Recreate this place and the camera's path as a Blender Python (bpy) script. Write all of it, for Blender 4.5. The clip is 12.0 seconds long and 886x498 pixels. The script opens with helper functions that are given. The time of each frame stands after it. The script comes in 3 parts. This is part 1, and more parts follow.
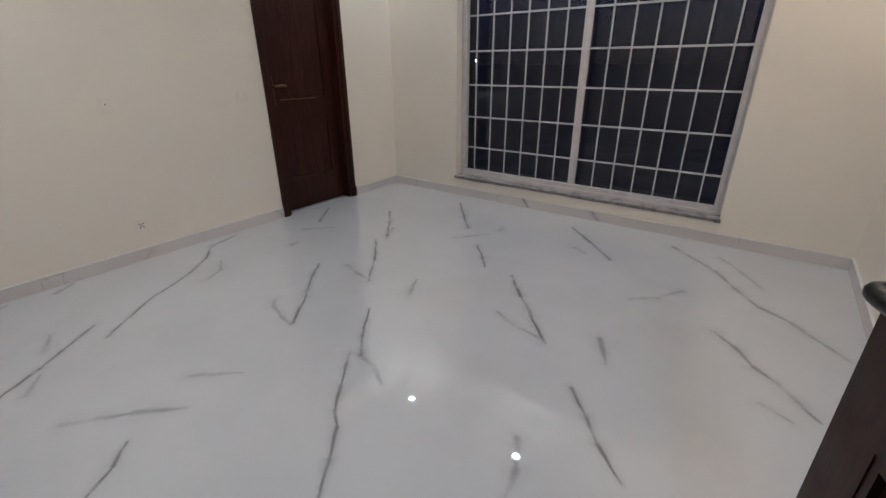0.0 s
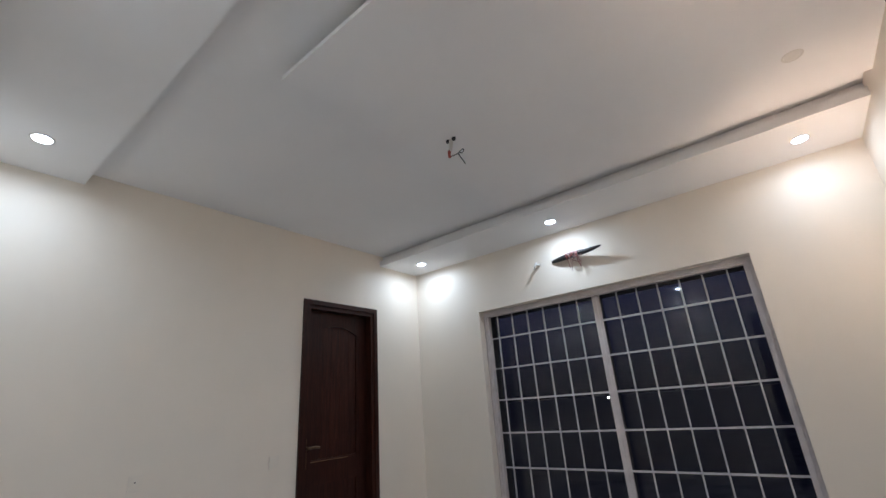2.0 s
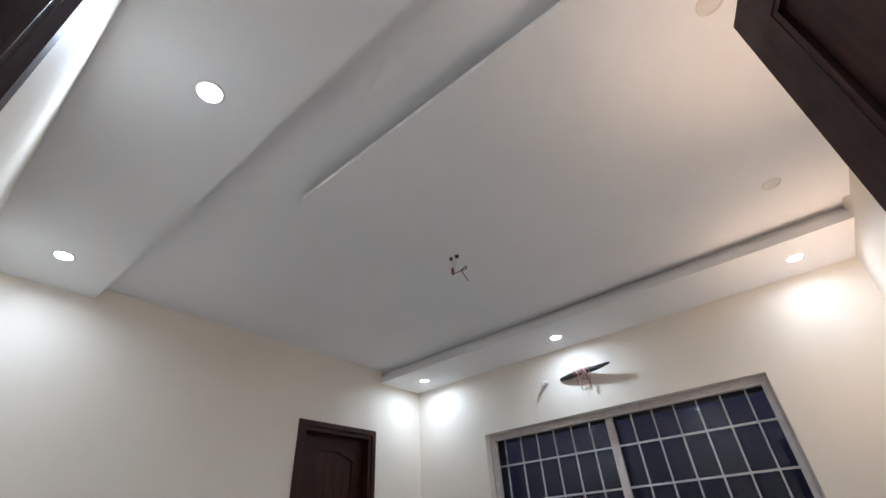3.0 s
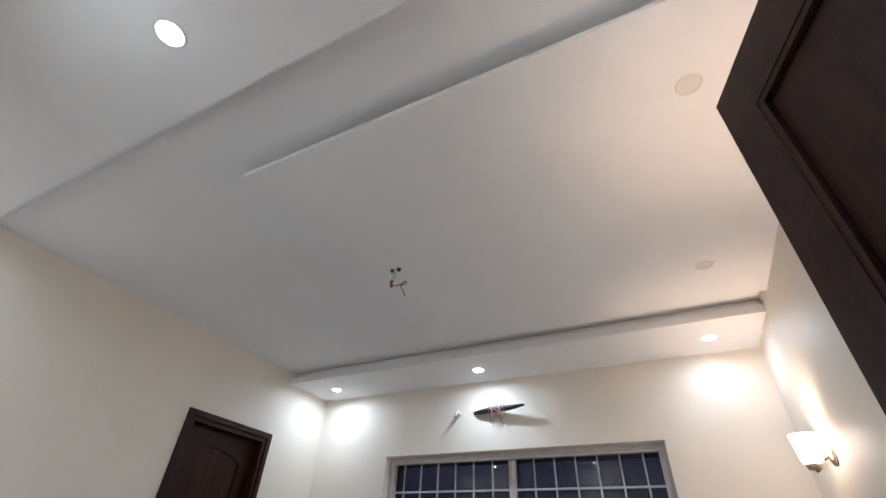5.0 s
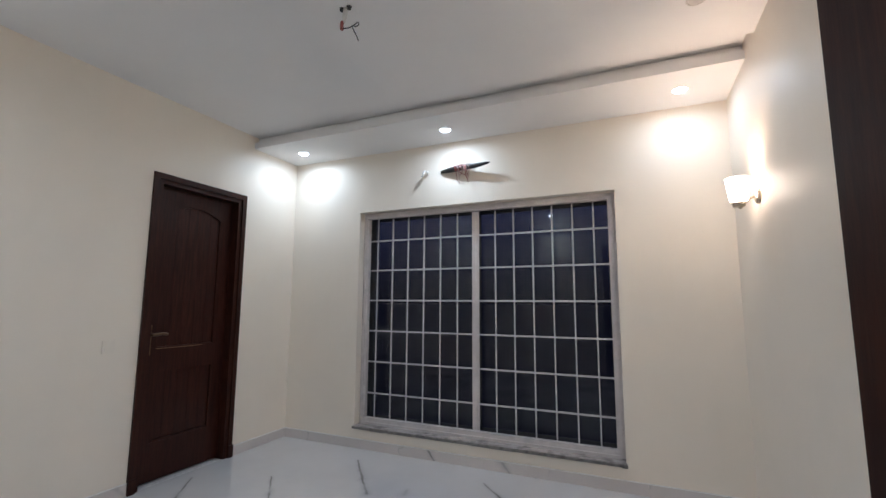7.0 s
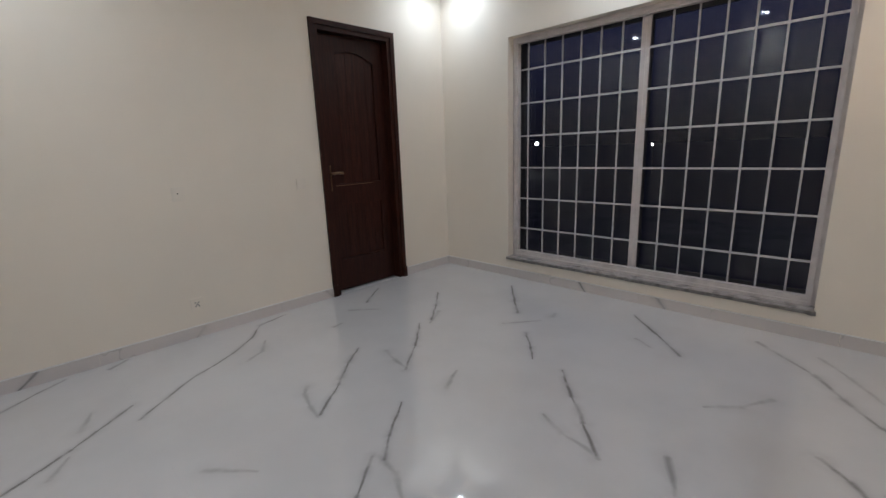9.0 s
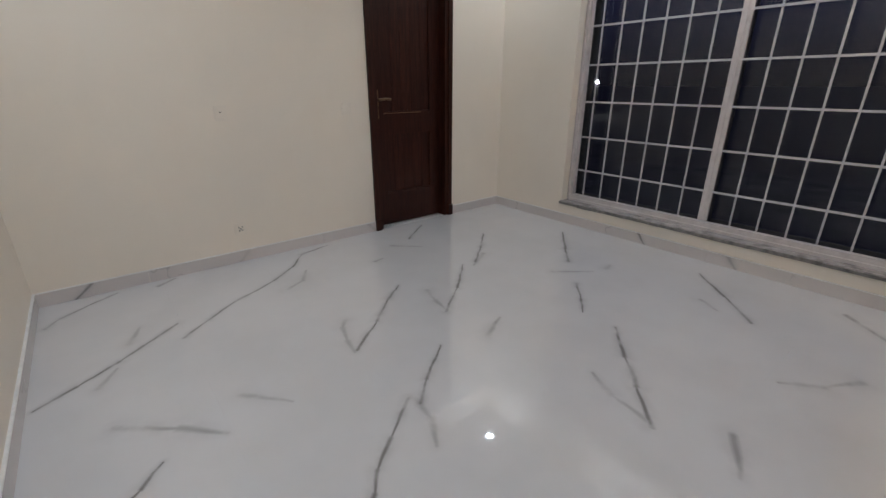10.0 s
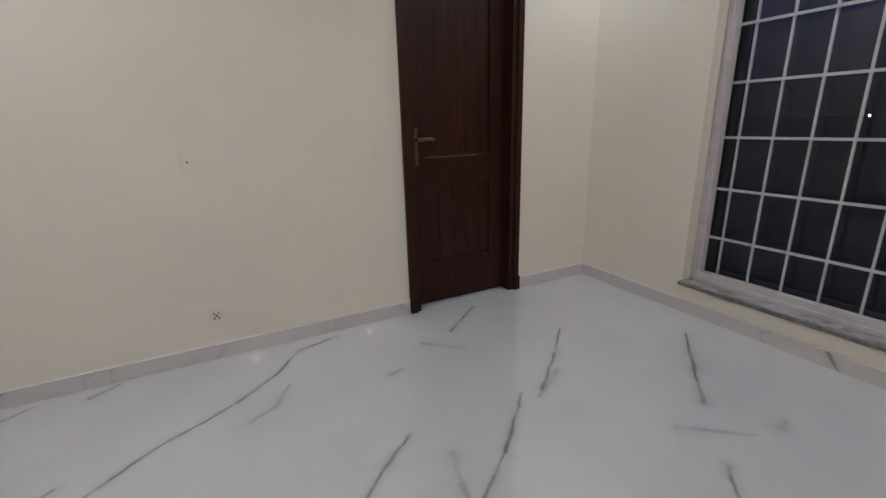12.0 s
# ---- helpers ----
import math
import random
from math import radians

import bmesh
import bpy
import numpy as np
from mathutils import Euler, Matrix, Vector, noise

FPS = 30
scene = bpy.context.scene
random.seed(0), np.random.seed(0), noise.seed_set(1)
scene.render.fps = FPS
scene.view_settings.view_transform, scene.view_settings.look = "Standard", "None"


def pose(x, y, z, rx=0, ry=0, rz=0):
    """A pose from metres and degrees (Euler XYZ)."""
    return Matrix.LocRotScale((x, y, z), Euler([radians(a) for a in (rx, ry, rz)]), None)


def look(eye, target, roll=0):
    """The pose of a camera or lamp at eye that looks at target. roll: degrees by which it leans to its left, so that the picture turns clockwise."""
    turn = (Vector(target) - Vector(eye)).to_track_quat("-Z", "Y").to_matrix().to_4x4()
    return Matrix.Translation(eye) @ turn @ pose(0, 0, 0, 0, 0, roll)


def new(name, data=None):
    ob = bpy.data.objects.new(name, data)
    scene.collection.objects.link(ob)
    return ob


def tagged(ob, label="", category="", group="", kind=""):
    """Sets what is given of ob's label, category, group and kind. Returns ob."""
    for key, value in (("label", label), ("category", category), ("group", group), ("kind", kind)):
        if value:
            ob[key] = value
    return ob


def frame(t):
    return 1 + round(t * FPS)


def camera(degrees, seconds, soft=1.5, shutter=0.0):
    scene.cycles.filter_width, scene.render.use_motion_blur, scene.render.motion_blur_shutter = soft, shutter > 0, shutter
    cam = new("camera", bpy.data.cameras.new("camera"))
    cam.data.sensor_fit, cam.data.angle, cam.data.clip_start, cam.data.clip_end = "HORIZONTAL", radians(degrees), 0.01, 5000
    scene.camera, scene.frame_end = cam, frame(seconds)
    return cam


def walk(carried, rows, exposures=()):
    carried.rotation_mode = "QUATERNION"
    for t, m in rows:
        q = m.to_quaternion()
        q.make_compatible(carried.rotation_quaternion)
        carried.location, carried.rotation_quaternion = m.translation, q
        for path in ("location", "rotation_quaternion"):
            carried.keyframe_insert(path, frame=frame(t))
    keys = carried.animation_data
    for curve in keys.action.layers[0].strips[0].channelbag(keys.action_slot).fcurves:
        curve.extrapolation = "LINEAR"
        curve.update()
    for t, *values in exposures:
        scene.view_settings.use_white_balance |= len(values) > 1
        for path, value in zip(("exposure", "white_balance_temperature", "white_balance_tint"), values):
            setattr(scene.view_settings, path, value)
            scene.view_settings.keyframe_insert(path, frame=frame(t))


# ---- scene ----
cam = camera(91.4, 12.0)
PATH = [
    (0, (0.199, 0.158, 1.219), (-0.898, 1.633, 0.43), -0.4),
    (0.5, (0.197, 0.152, 1.242), (-0.966, 1.699, 0.737), -0.8),
    (1, (0.167, 0.129, 1.262), (-1.01, 1.743, 1.176), -1.8),
    (1.5, (0.145, 0.095, 1.304), (-1.027, 1.69, 1.597), -3.6),
    (2, (0.143, 0.103, 1.304), (-1.012, 1.588, 1.985), -4.1),
    (2.5, (0.166, 0.103, 1.303), (-0.933, 1.477, 2.254), -3.9),
    (3, (0.169, 0.09, 1.324), (-0.834, 1.398, 2.457), -4.0),
    (3.2, (0.181, 0.092, 1.335), (-0.784, 1.378, 2.524), -3.9),
    (4.8, (0.139, 0.125, 1.358), (-0.681, 1.486, 2.573), 2.3),
    (5, (0.128, 0.132, 1.362), (-0.634, 1.545, 2.554), 3.1),
    (5.5, (0.116, 0.137, 1.355), (-0.553, 1.678, 2.44), 4.7),
    (6, (0.112, 0.171, 1.335), (-0.56, 1.868, 2.152), 3.0),
    (6.5, (0.115, 0.199, 1.324), (-0.604, 1.993, 1.838), 0.7),
    (6.7, (0.125, 0.215, 1.313), (-0.626, 2.026, 1.712), 0.5),
    (8.3, (0.181, 0.286, 1.246), (-0.943, 1.929, 1.057), -1.4),
    (8.5, (0.184, 0.305, 1.229), (-1.027, 1.878, 0.985), -1.7),
    (9, (0.207, 0.344, 1.227), (-1.174, 1.718, 0.778), -2.1),
    (9.5, (0.19, 0.379, 1.179), (-1.281, 1.537, 0.476), -0.6),
    (10, (0.051, 0.439, 1.167), (-1.403, 1.615, 0.457), 0.0),
    (10.5, (-0.09, 0.56, 1.162), (-1.56, 1.73, 0.474), -1.3),
    (11, (-0.229, 0.789, 1.177), (-1.831, 1.824, 0.574), 0.9),
    (11.5, (-0.488, 1.002, 1.164), (-2.13, 1.985, 0.584), 0.5),
    (12, (-0.705, 1.244, 1.148), (-2.412, 2.123, 0.59), -1.5),
]
walk(cam, [(t, look(eye, target, roll)) for t, eye, target, roll in PATH],
     exposures=[(0, 0.79, 6700, 13), (0.5, 0.58, 6650, 13), (1.0, 0.59, 6500, 13), (2.0, 0.51, 6350, 13), (3.2, 0.59, 6330, 13), (5.5, 0.70, 6350, 13), (6.7, 0.79, 6300, 12),
                (8.3, 0.49, 6550, 13), (9.0, 0.59, 6700, 13), (9.5, 0.71, 6750, 13), (10.5, 0.75, 6750, 13), (12.0, 0.78, 6700, 13)])

# ---- plan of the room, in metres ----
WEST, EAST, SOUTH, NORTH = -3.045, 0.80, 0.02, 3.663   # inner faces of the walls
CEIL, SOFFIT_N, SOFFIT_S, PANEL = 2.835, 2.722, 2.755, 2.756
WALL = 0.27
SKIRT = 0.078

# ---- world, lights ----
world = bpy.data.worlds.new("night")
world.use_nodes = True
scene.world = world
nt = world.node_tree
bg = nt.nodes["Background"]
bg.inputs["Strength"].default_value = 0.06
coord, split = nt.nodes.new("ShaderNodeTexCoord"), nt.nodes.new("ShaderNodeSeparateXYZ")
rise, tint = nt.nodes.new("ShaderNodeMapRange"), nt.nodes.new("ShaderNodeMix")
tint.data_type = "RGBA"
rise.interpolation_type = "SMOOTHSTEP"
rise.inputs[1].default_value, rise.inputs[2].default_value = -0.05, 0.4
tint.inputs[6].default_value, tint.inputs[7].default_value = (0.05, 0.05, 0.075, 1), (0.19, 0.23, 0.60, 1)
nt.links.new(coord.outputs["Generated"], split.inputs[0])
nt.links.new(split.outputs[2], rise.inputs[0])
nt.links.new(rise.outputs[0], tint.inputs[0])
nt.links.new(tint.outputs[2], bg.inputs["Color"])

COOL, WARM = (0.675, 0.835, 1.0), (1.0, 0.71, 0.52)
SCONCE_POWER = 5.5


# ---- materials ----
def node_mat(name):
    m = bpy.data.materials.new(name)
    m.use_nodes = True
    return m, m.node_tree.nodes, m.node_tree.links, m.node_tree.nodes["Principled BSDF"]


def add(nodes, kind, **values):
    n = nodes.new(kind)
    for key, value in values.items():
        n.inputs[key.replace("_", " ")].default_value = value
    return n


def mix_colour(nodes, links, fac, a, b):
    n = nodes.new("ShaderNodeMix")
    n.data_type = "RGBA"
    for sock, value in ((n.inputs[0], fac), (n.inputs[6], a), (n.inputs[7], b)):
        if isinstance(value, bpy.types.NodeSocket):
            links.new(value, sock)
        else:
            sock.default_value = value if not isinstance(value, tuple) else (*value[:3], 1)
    return n.outputs[2]


def ramp(nodes, links, value, lo, hi, to_lo=0.0, to_hi=1.0):
    n = nodes.new("ShaderNodeMapRange")
    n.interpolation_type = "SMOOTHSTEP"
    links.new(value, n.inputs[0])
    for i, v in enumerate((lo, hi, to_lo, to_hi)):
        n.inputs[i + 1].default_value = v
    return n.outputs[0]


def world_noise(nodes, links, scale, detail=4.0, stretch=(1, 1, 1), rough=0.55):
    geo = nodes.new("ShaderNodeNewGeometry")
    mapping = nodes.new("ShaderNodeMapping")
    mapping.inputs["Scale"].default_value = stretch
    links.new(geo.outputs["Position"], mapping.inputs["Vector"])
    n = add(nodes, "ShaderNodeTexNoise", Scale=scale, Detail=detail, Roughness=rough)
    links.new(mapping.outputs[0], n.inputs["Vector"])
    return n.outputs["Fac"]


def bump(nodes, links, p, height, strength, distance):
    b = add(nodes, "ShaderNodeBump", Strength=strength, Distance=distance)
    links.new(height, b.inputs["Height"])
    links.new(b.outputs[0], p.inputs["Normal"])


def painted(name, colour, stain, rough, grain=0.15):
    m, nodes, links, p = node_mat(name)
    blot = ramp(nodes, links, world_noise(nodes, links, 1.1, 5), 0.35, 0.75)
    streak = ramp(nodes, links, world_noise(nodes, links, 6, 4, (1, 1, 0.25)), 0.5, 0.8, 0, 0.5)
    c = mix_colour(nodes, links, blot, colour, tuple(v * 0.96 for v in colour))
    c = mix_colour(nodes, links, streak, c, stain)
    links.new(c, p.inputs["Base Color"])
    links.new(ramp(nodes, links, world_noise(nodes, links, 3, 3), 0.3, 0.7, rough - 0.06, rough + 0.06), p.inputs["Roughness"])
    bump(nodes, links, p, world_noise(nodes, links, 260, 3), grain, 0.002)
    return m


def plain(name, colour, rough, metal=0.0, wear=0.12, scale=25.0):
    m, nodes, links, p = node_mat(name)
    f = ramp(nodes, links, world_noise(nodes, links, scale, 5), 0.35, 0.75)
    links.new(mix_colour(nodes, links, f, colour, tuple(v * (1 - wear) for v in colour)), p.inputs["Base Color"])
    links.new(ramp(nodes, links, world_noise(nodes, links, scale * 2, 3), 0.3, 0.7, rough * 0.8, min(1, rough * 1.25)), p.inputs["Roughness"])
    p.inputs["Metallic"].default_value = metal
    bump(nodes, links, p, world_noise(nodes, links, 180, 2), 0.1, 0.001)
    return m


def wood(name, dark, light, rough, stretch=(9, 9, 0.7)):
    m, nodes, links, p = node_mat(name)
    grain = ramp(nodes, links, world_noise(nodes, links, 7, 7, stretch, 0.65), 0.3, 0.72)
    fine = ramp(nodes, links, world_noise(nodes, links, 40, 4, stretch, 0.7), 0.4, 0.7, 0, 0.45)
    c = mix_colour(nodes, links, grain, dark, light)
    c = mix_colour(nodes, links, fine, c, dark)
    info = nodes.new("ShaderNodeObjectInfo")
    tone = ramp(nodes, links, info.outputs["Random"], 0, 1, 0.0, 0.35)
    c = mix_colour(nodes, links, tone, c, dark)
    links.new(c, p.inputs["Base Color"])
    links.new(ramp(nodes, links, world_noise(nodes, links, 9, 3), 0.3, 0.7, rough - 0.05, rough + 0.1), p.inputs["Roughness"])
    bump(nodes, links, p, fine, 0.08, 0.001)
    p.inputs["Specular IOR Level"].default_value = 0.24
    return m


def glow(name, colour, strength):
    m, nodes, links, p = node_mat(name)
    p.inputs["Base Color"].default_value = (0.8, 0.8, 0.8, 1)
    p.inputs["Emission Color"].default_value = (*colour, 1)
    p.inputs["Emission Strength"].default_value = strength
    return m


def clear_glass(name, colour, gloss):
    """Thin clear glass: most light passes straight on, a small share is mirrored at each face."""
    m, nodes, links, p = node_mat(name)
    nodes.remove(p)
    through_, mirror, mixed = nodes.new("ShaderNodeBsdfTransparent"), nodes.new("ShaderNodeBsdfGlossy"), nodes.new("ShaderNodeMixShader")
    through_.inputs["Color"].default_value = (*colour, 1)
    mirror.inputs["Roughness"].default_value = 0.02
    mixed.inputs[0].default_value = gloss
    links.new(through_.outputs[0], mixed.inputs[1])
    links.new(mirror.outputs[0], mixed.inputs[2])
    links.new(mixed.outputs[0], nodes["Material Output"].inputs["Surface"])
    return m


CREAM = painted("cream wall paint", (0.89, 0.80, 0.688), (0.86, 0.765, 0.648), 0.55)
WHITE = painted("white ceiling paint", (0.88, 0.865, 0.86), (0.85, 0.835, 0.83), 0.75)
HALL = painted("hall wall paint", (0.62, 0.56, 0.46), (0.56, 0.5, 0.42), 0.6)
WOOD = wood("dark lacquered wood", (0.022, 0.0055, 0.0035), (0.062, 0.017, 0.0085), 0.4)
ALU = plain("white powder-coated aluminium", (0.67, 0.61, 0.595), 0.4, 0.0, 0.14, 14)
BAR = plain("white painted steel bar", (0.60, 0.58, 0.59), 0.45, 0.0, 0.2, 40)
SILLSTONE = plain("grey streaked marble sill", (0.52, 0.475, 0.455), 0.22, 0.0, 0.55, 14)
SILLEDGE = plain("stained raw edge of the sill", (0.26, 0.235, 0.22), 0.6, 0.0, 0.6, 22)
BRONZE = plain("aged bronze", (0.20, 0.13, 0.08), 0.32, 1.0, 0.35, 60)
BLACKENED = plain("blackened bronze", (0.03, 0.024, 0.02), 0.35, 0.8, 0.35, 60)
STEEL = plain("brushed nickel", (0.55, 0.47, 0.38), 0.3, 1.0, 0.2, 60)
PLASTIC = plain("white plastic", (0.74, 0.71, 0.67), 0.35, 0.0, 0.05, 20)
CABLE = plain("dark cable sheath", (0.02, 0.018, 0.018), 0.5, 0.0, 0.3, 60)
REDWIRE = plain("red wire insulation", (0.36, 0.07, 0.05), 0.5, 0.0, 0.3, 60)
PINKWIRE = plain("pale pink wire insulation", (0.55, 0.36, 0.33), 0.5, 0.0, 0.3, 60)
LED = glow("cool led disc", COOL, 20.0)
GLASS = clear_glass("window glass", (0.95, 0.96, 0.97), 0.028)


# ---- mesh helpers ----
def box(bm, x0, y0, z0, x1, y1, z1):
    v = [bm.verts.new((x, y, z)) for x in (x0, x1) for y in (y0, y1) for z in (z0, z1)]
    for f in ((0, 1, 3, 2), (4, 6, 7, 5), (0, 4, 5, 1), (2, 3, 7, 6), (0, 2, 6, 4), (1, 5, 7, 3)):
        bm.faces.new([v[i] for i in f])


def bevelled(bm, width, segments=2):
    edges = [e for e in bm.edges if len(e.link_faces) == 2 and e.calc_face_angle(0) > 0.5]
    bmesh.ops.bevel(bm, geom=edges, offset=width, segments=segments, affect="EDGES", clamp_overlap=True)
    return bm


def solid(*boxes, bevel=0.0, segments=2):
    bm = bmesh.new()
    for b in boxes:
        box(bm, *b)
    if bevel:
        bevelled(bm, bevel, segments)
    return bm


def to_mesh(name, bm, material, smooth=False):
    bmesh.ops.recalc_face_normals(bm, faces=bm.faces)
    me = bpy.data.meshes.new(name)
    bm.to_mesh(me)
    bm.free()
    for m in material if isinstance(material, tuple) else (material,):
        me.materials.append(m)
    if smooth:
        for f in me.polygons:
            f.use_smooth = True
    return me


def part(name, bm, material, parent=None, label="", smooth=False):
    """One mesh object under a thing or a part."""
    ob = new(name, to_mesh(name, bm, material, smooth))
    ob.parent = parent
    return tagged(ob, label)


def thing(name, label, category, m=None, kind="", group=""):
    ob = new(name)
    ob.empty_display_size = 0.1
    if m is not None:
        ob.matrix_basis = m
    return tagged(ob, label, category, group, kind)


def lathe(profile, steps=32, closed=False):
    """A turned shape round z from (radius, height) pairs."""
    bm = bmesh.new()
    rings = []
    for r, z in profile:
        if r < 1e-6:
            rings.append([bm.verts.new((0, 0, z))])
        else:
            rings.append([bm.verts.new((r * math.cos(2 * math.pi * i / steps), r * math.sin(2 * math.pi * i / steps), z)) for i in range(steps)])
    for a, b in zip(rings, rings[1:]):
        for i in range(steps):
            j = (i + 1) % steps
            if len(a) == 1 and len(b) > 1:
                bm.faces.new((a[0], b[i], b[j]))
            elif len(b) == 1 and len(a) > 1:
                bm.faces.new((a[i], b[0], a[j]))
            elif len(a) > 1:
                bm.faces.new((a[i], b[i], b[j], a[j]))
    return bm


def tube(points, radius, steps=8, taper=None):
    """A round bar along a polyline, with closed ends."""
    bm = bmesh.new()
    pts = [Vector(p) for p in points]
    rings = []
    for i, p in enumerate(pts):
        d = (pts[min(i + 1, len(pts) - 1)] - pts[max(i - 1, 0)]).normalized()
        side = d.cross(Vector((0.13, 0.31, 0.94)))
        if side.length < 0.05:
            side = d.cross(Vector((1, 0, 0)))
        side.normalize()
        up = d.cross(side)
        r = radius * (taper(i / (len(pts) - 1)) if taper else 1)
        rings.append([bm.verts.new(p + r * (math.cos(a) * side + math.sin(a) * up)) for a in (2 * math.pi * k / steps for k in range(steps))])
    for a, b in zip(rings, rings[1:]):
        for k in range(steps):
            bm.faces.new((a[k], a[(k + 1) % steps], b[(k + 1) % steps], b[k]))
    bm.faces.new(rings[0][::-1])
    bm.faces.new(rings[-1])
    return bm


def curve_points(ctrl, n=24):
    """A smooth line through the control points."""
    c = [Vector(p) for p in ctrl]
    c = [2 * c[0] - c[1], *c, 2 * c[-1] - c[-2]]
    out = []
    for i in range(1, len(c) - 2):
        for k in range(n):
            t = k / n
            a, b, d, e = c[i - 1], c[i], c[i + 1], c[i + 2]
            out.append(0.5 * (2 * b + (d - a) * t + (2 * a - 5 * b + 4 * d - e) * t * t + (3 * b - a - 3 * d + e) * t ** 3))
    return out + [c[-2]]


# ---- walls, ceiling ----
WIN = (-2.235, 0.045, 0.19, 2.155)        # window opening: x0, x1, z0, z1
DOOR = (2.205, 3.035, 2.25)               # bathroom door, outer frame: y0, y1, top
ENTRY = (-0.30, 0.70, 2.25)               # room door, outer frame: x0, x1, top
TOP = 3.0


def structure(name, bm, material, label, category):
    return tagged(part(name, bm, material), label, category, kind="structure")


structure("wall_north", solid((WEST - WALL, NORTH, 0, WIN[0], NORTH + WALL, TOP), (WIN[1], NORTH, 0, EAST + WALL, NORTH + WALL, TOP),
                              (WIN[0], NORTH, 0, WIN[1], NORTH + WALL, WIN[2]), (WIN[0], NORTH, WIN[3], WIN[1], NORTH + WALL, TOP)),
          CREAM, "cream painted plaster wall with a wide window opening", "wall")
structure("wall_west", solid((WEST - WALL, SOUTH, 0, WEST, DOOR[0] + 0.012, TOP), (WEST - WALL, DOOR[1] - 0.012, 0, WEST, NORTH, TOP),
                             (WEST - WALL, DOOR[0] + 0.012, DOOR[2] - 0.012, WEST, DOOR[1] - 0.012, TOP)),
          CREAM, "cream painted plaster wall round a dark wooden door", "wall")
structure("wall_east", solid((EAST, SOUTH - WALL, 0, EAST + WALL, NORTH, TOP)), CREAM, "cream painted plaster wall lit by a sconce", "wall")
structure("wall_south", solid((WEST - WALL, SOUTH - WALL, 0, ENTRY[0] + 0.012, SOUTH, TOP), (ENTRY[1] - 0.012, SOUTH - WALL, 0, EAST, SOUTH, TOP),
                              (ENTRY[0] + 0.012, SOUTH - WALL, ENTRY[2] - 0.012, ENTRY[1] - 0.012, SOUTH, TOP)),
          CREAM, "cream painted plaster wall with the room's doorway", "wall")
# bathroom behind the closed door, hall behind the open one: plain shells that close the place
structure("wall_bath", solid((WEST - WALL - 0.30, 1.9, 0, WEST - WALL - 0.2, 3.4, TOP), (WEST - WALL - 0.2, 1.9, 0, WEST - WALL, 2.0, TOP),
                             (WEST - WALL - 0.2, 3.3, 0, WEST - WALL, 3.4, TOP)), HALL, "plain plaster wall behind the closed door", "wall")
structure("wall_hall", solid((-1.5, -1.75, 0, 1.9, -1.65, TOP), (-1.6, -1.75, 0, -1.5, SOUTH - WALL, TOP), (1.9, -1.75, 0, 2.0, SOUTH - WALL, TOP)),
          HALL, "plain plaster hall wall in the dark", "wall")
structure("ceiling_hall", solid((-1.6, -1.75, TOP, 2.0, SOUTH - WALL, TOP + 0.1)), WHITE, "plain white hall ceiling", "ceiling")


def ceiling():
    bm = bmesh.new()
    e = 0.004
    box(bm, WEST - WALL, SOUTH - WALL, CEIL, EAST + WALL, NORTH + WALL, CEIL + 0.2)
    box(bm, WEST, 3.145, SOFFIT_N + 0.056, EAST, NORTH, CEIL - e)           # window soffit: core behind a shadow gap
    box(bm, WEST, 3.098, SOFFIT_N, EAST, NORTH, SOFFIT_N + 0.056)           # its lower board
    box(bm, WEST, SOUTH, SOFFIT_S, EAST, 0.605, CEIL - e)                   # soffit over the doorway
    box(bm, -1.27, 1.04, PANEL + 0.022, EAST, 2.80, CEIL - e)              # core of the dropped panel
    box(bm, -1.365, 0.935, PANEL, EAST, 2.89, PANEL + 0.022)                # the panel's board
    return bm


structure("ceiling", ceiling(), WHITE, "white plaster tray ceiling with dropped panel and soffits", "ceiling")

# ---- doors ----
def panel_arch(w0, w1, z0, z1, rise, y0, y1, steps=14):
    """A board whose lower edge is an arch: the head rail of a panelled leaf."""
    bm = bmesh.new()
    front, back = [], []
    for y, row in ((y0, front), (y1, back)):
        for i in range(steps + 1):
            f = i / steps
            row.append((bm.verts.new((w0 + (w1 - w0) * f, y, z0 + rise * (1 - (2 * f - 1) ** 2))), bm.verts.new((w0 + (w1 - w0) * f, y, z1))))
    for i in range(steps):
        (a, b), (c, d) = front[i], front[i + 1]
        (e, f), (g, h) = back[i], back[i + 1]
        for q in ((a, c, d, b), (e, f, h, g), (a, e, g, c), (b, d, h, f)):
            bm.faces.new(q)
    bm.faces.new((front[0][0], front[0][1], back[0][1], back[0][0]))
    bm.faces.new((front[-1][0], back[-1][0], back[-1][1], front[-1][1]))
    return bm


def door_handle(leaf, x, y, z, out, way, metal, drop):
    """Lever on a plate. out: -1 or 1, the side of the leaf; way: where the lever points; drop: how far the plate reaches down."""
    part("handle_plate", solid((x - 0.02, min(y, y + out * 0.008), z - drop, x + 0.02, max(y, y + out * 0.008), z + 0.07), bevel=0.004), metal, leaf, "metal handle plate")
    lever = curve_points([(x, y + out * 0.004, z), (x, y + out * 0.045, z), (x + way * 0.012, y + out * 0.058, z), (x + way * 0.07, y + out * 0.06, z + 0.004), (x + way * 0.108, y + out * 0.056, z - 0.002)], 6)
    part("lever", tube(lever, 0.0105, 10, lambda f: 1.15 - 0.25 * f), metal, leaf, "worn metal lever", True)
    part("keyhole", solid((x - 0.004, min(y + out * 0.008, y + out * 0.0095), z - drop + 0.015, x + 0.004, max(y + out * 0.008, y + out * 0.0095), z - drop + 0.04)), CABLE, leaf)


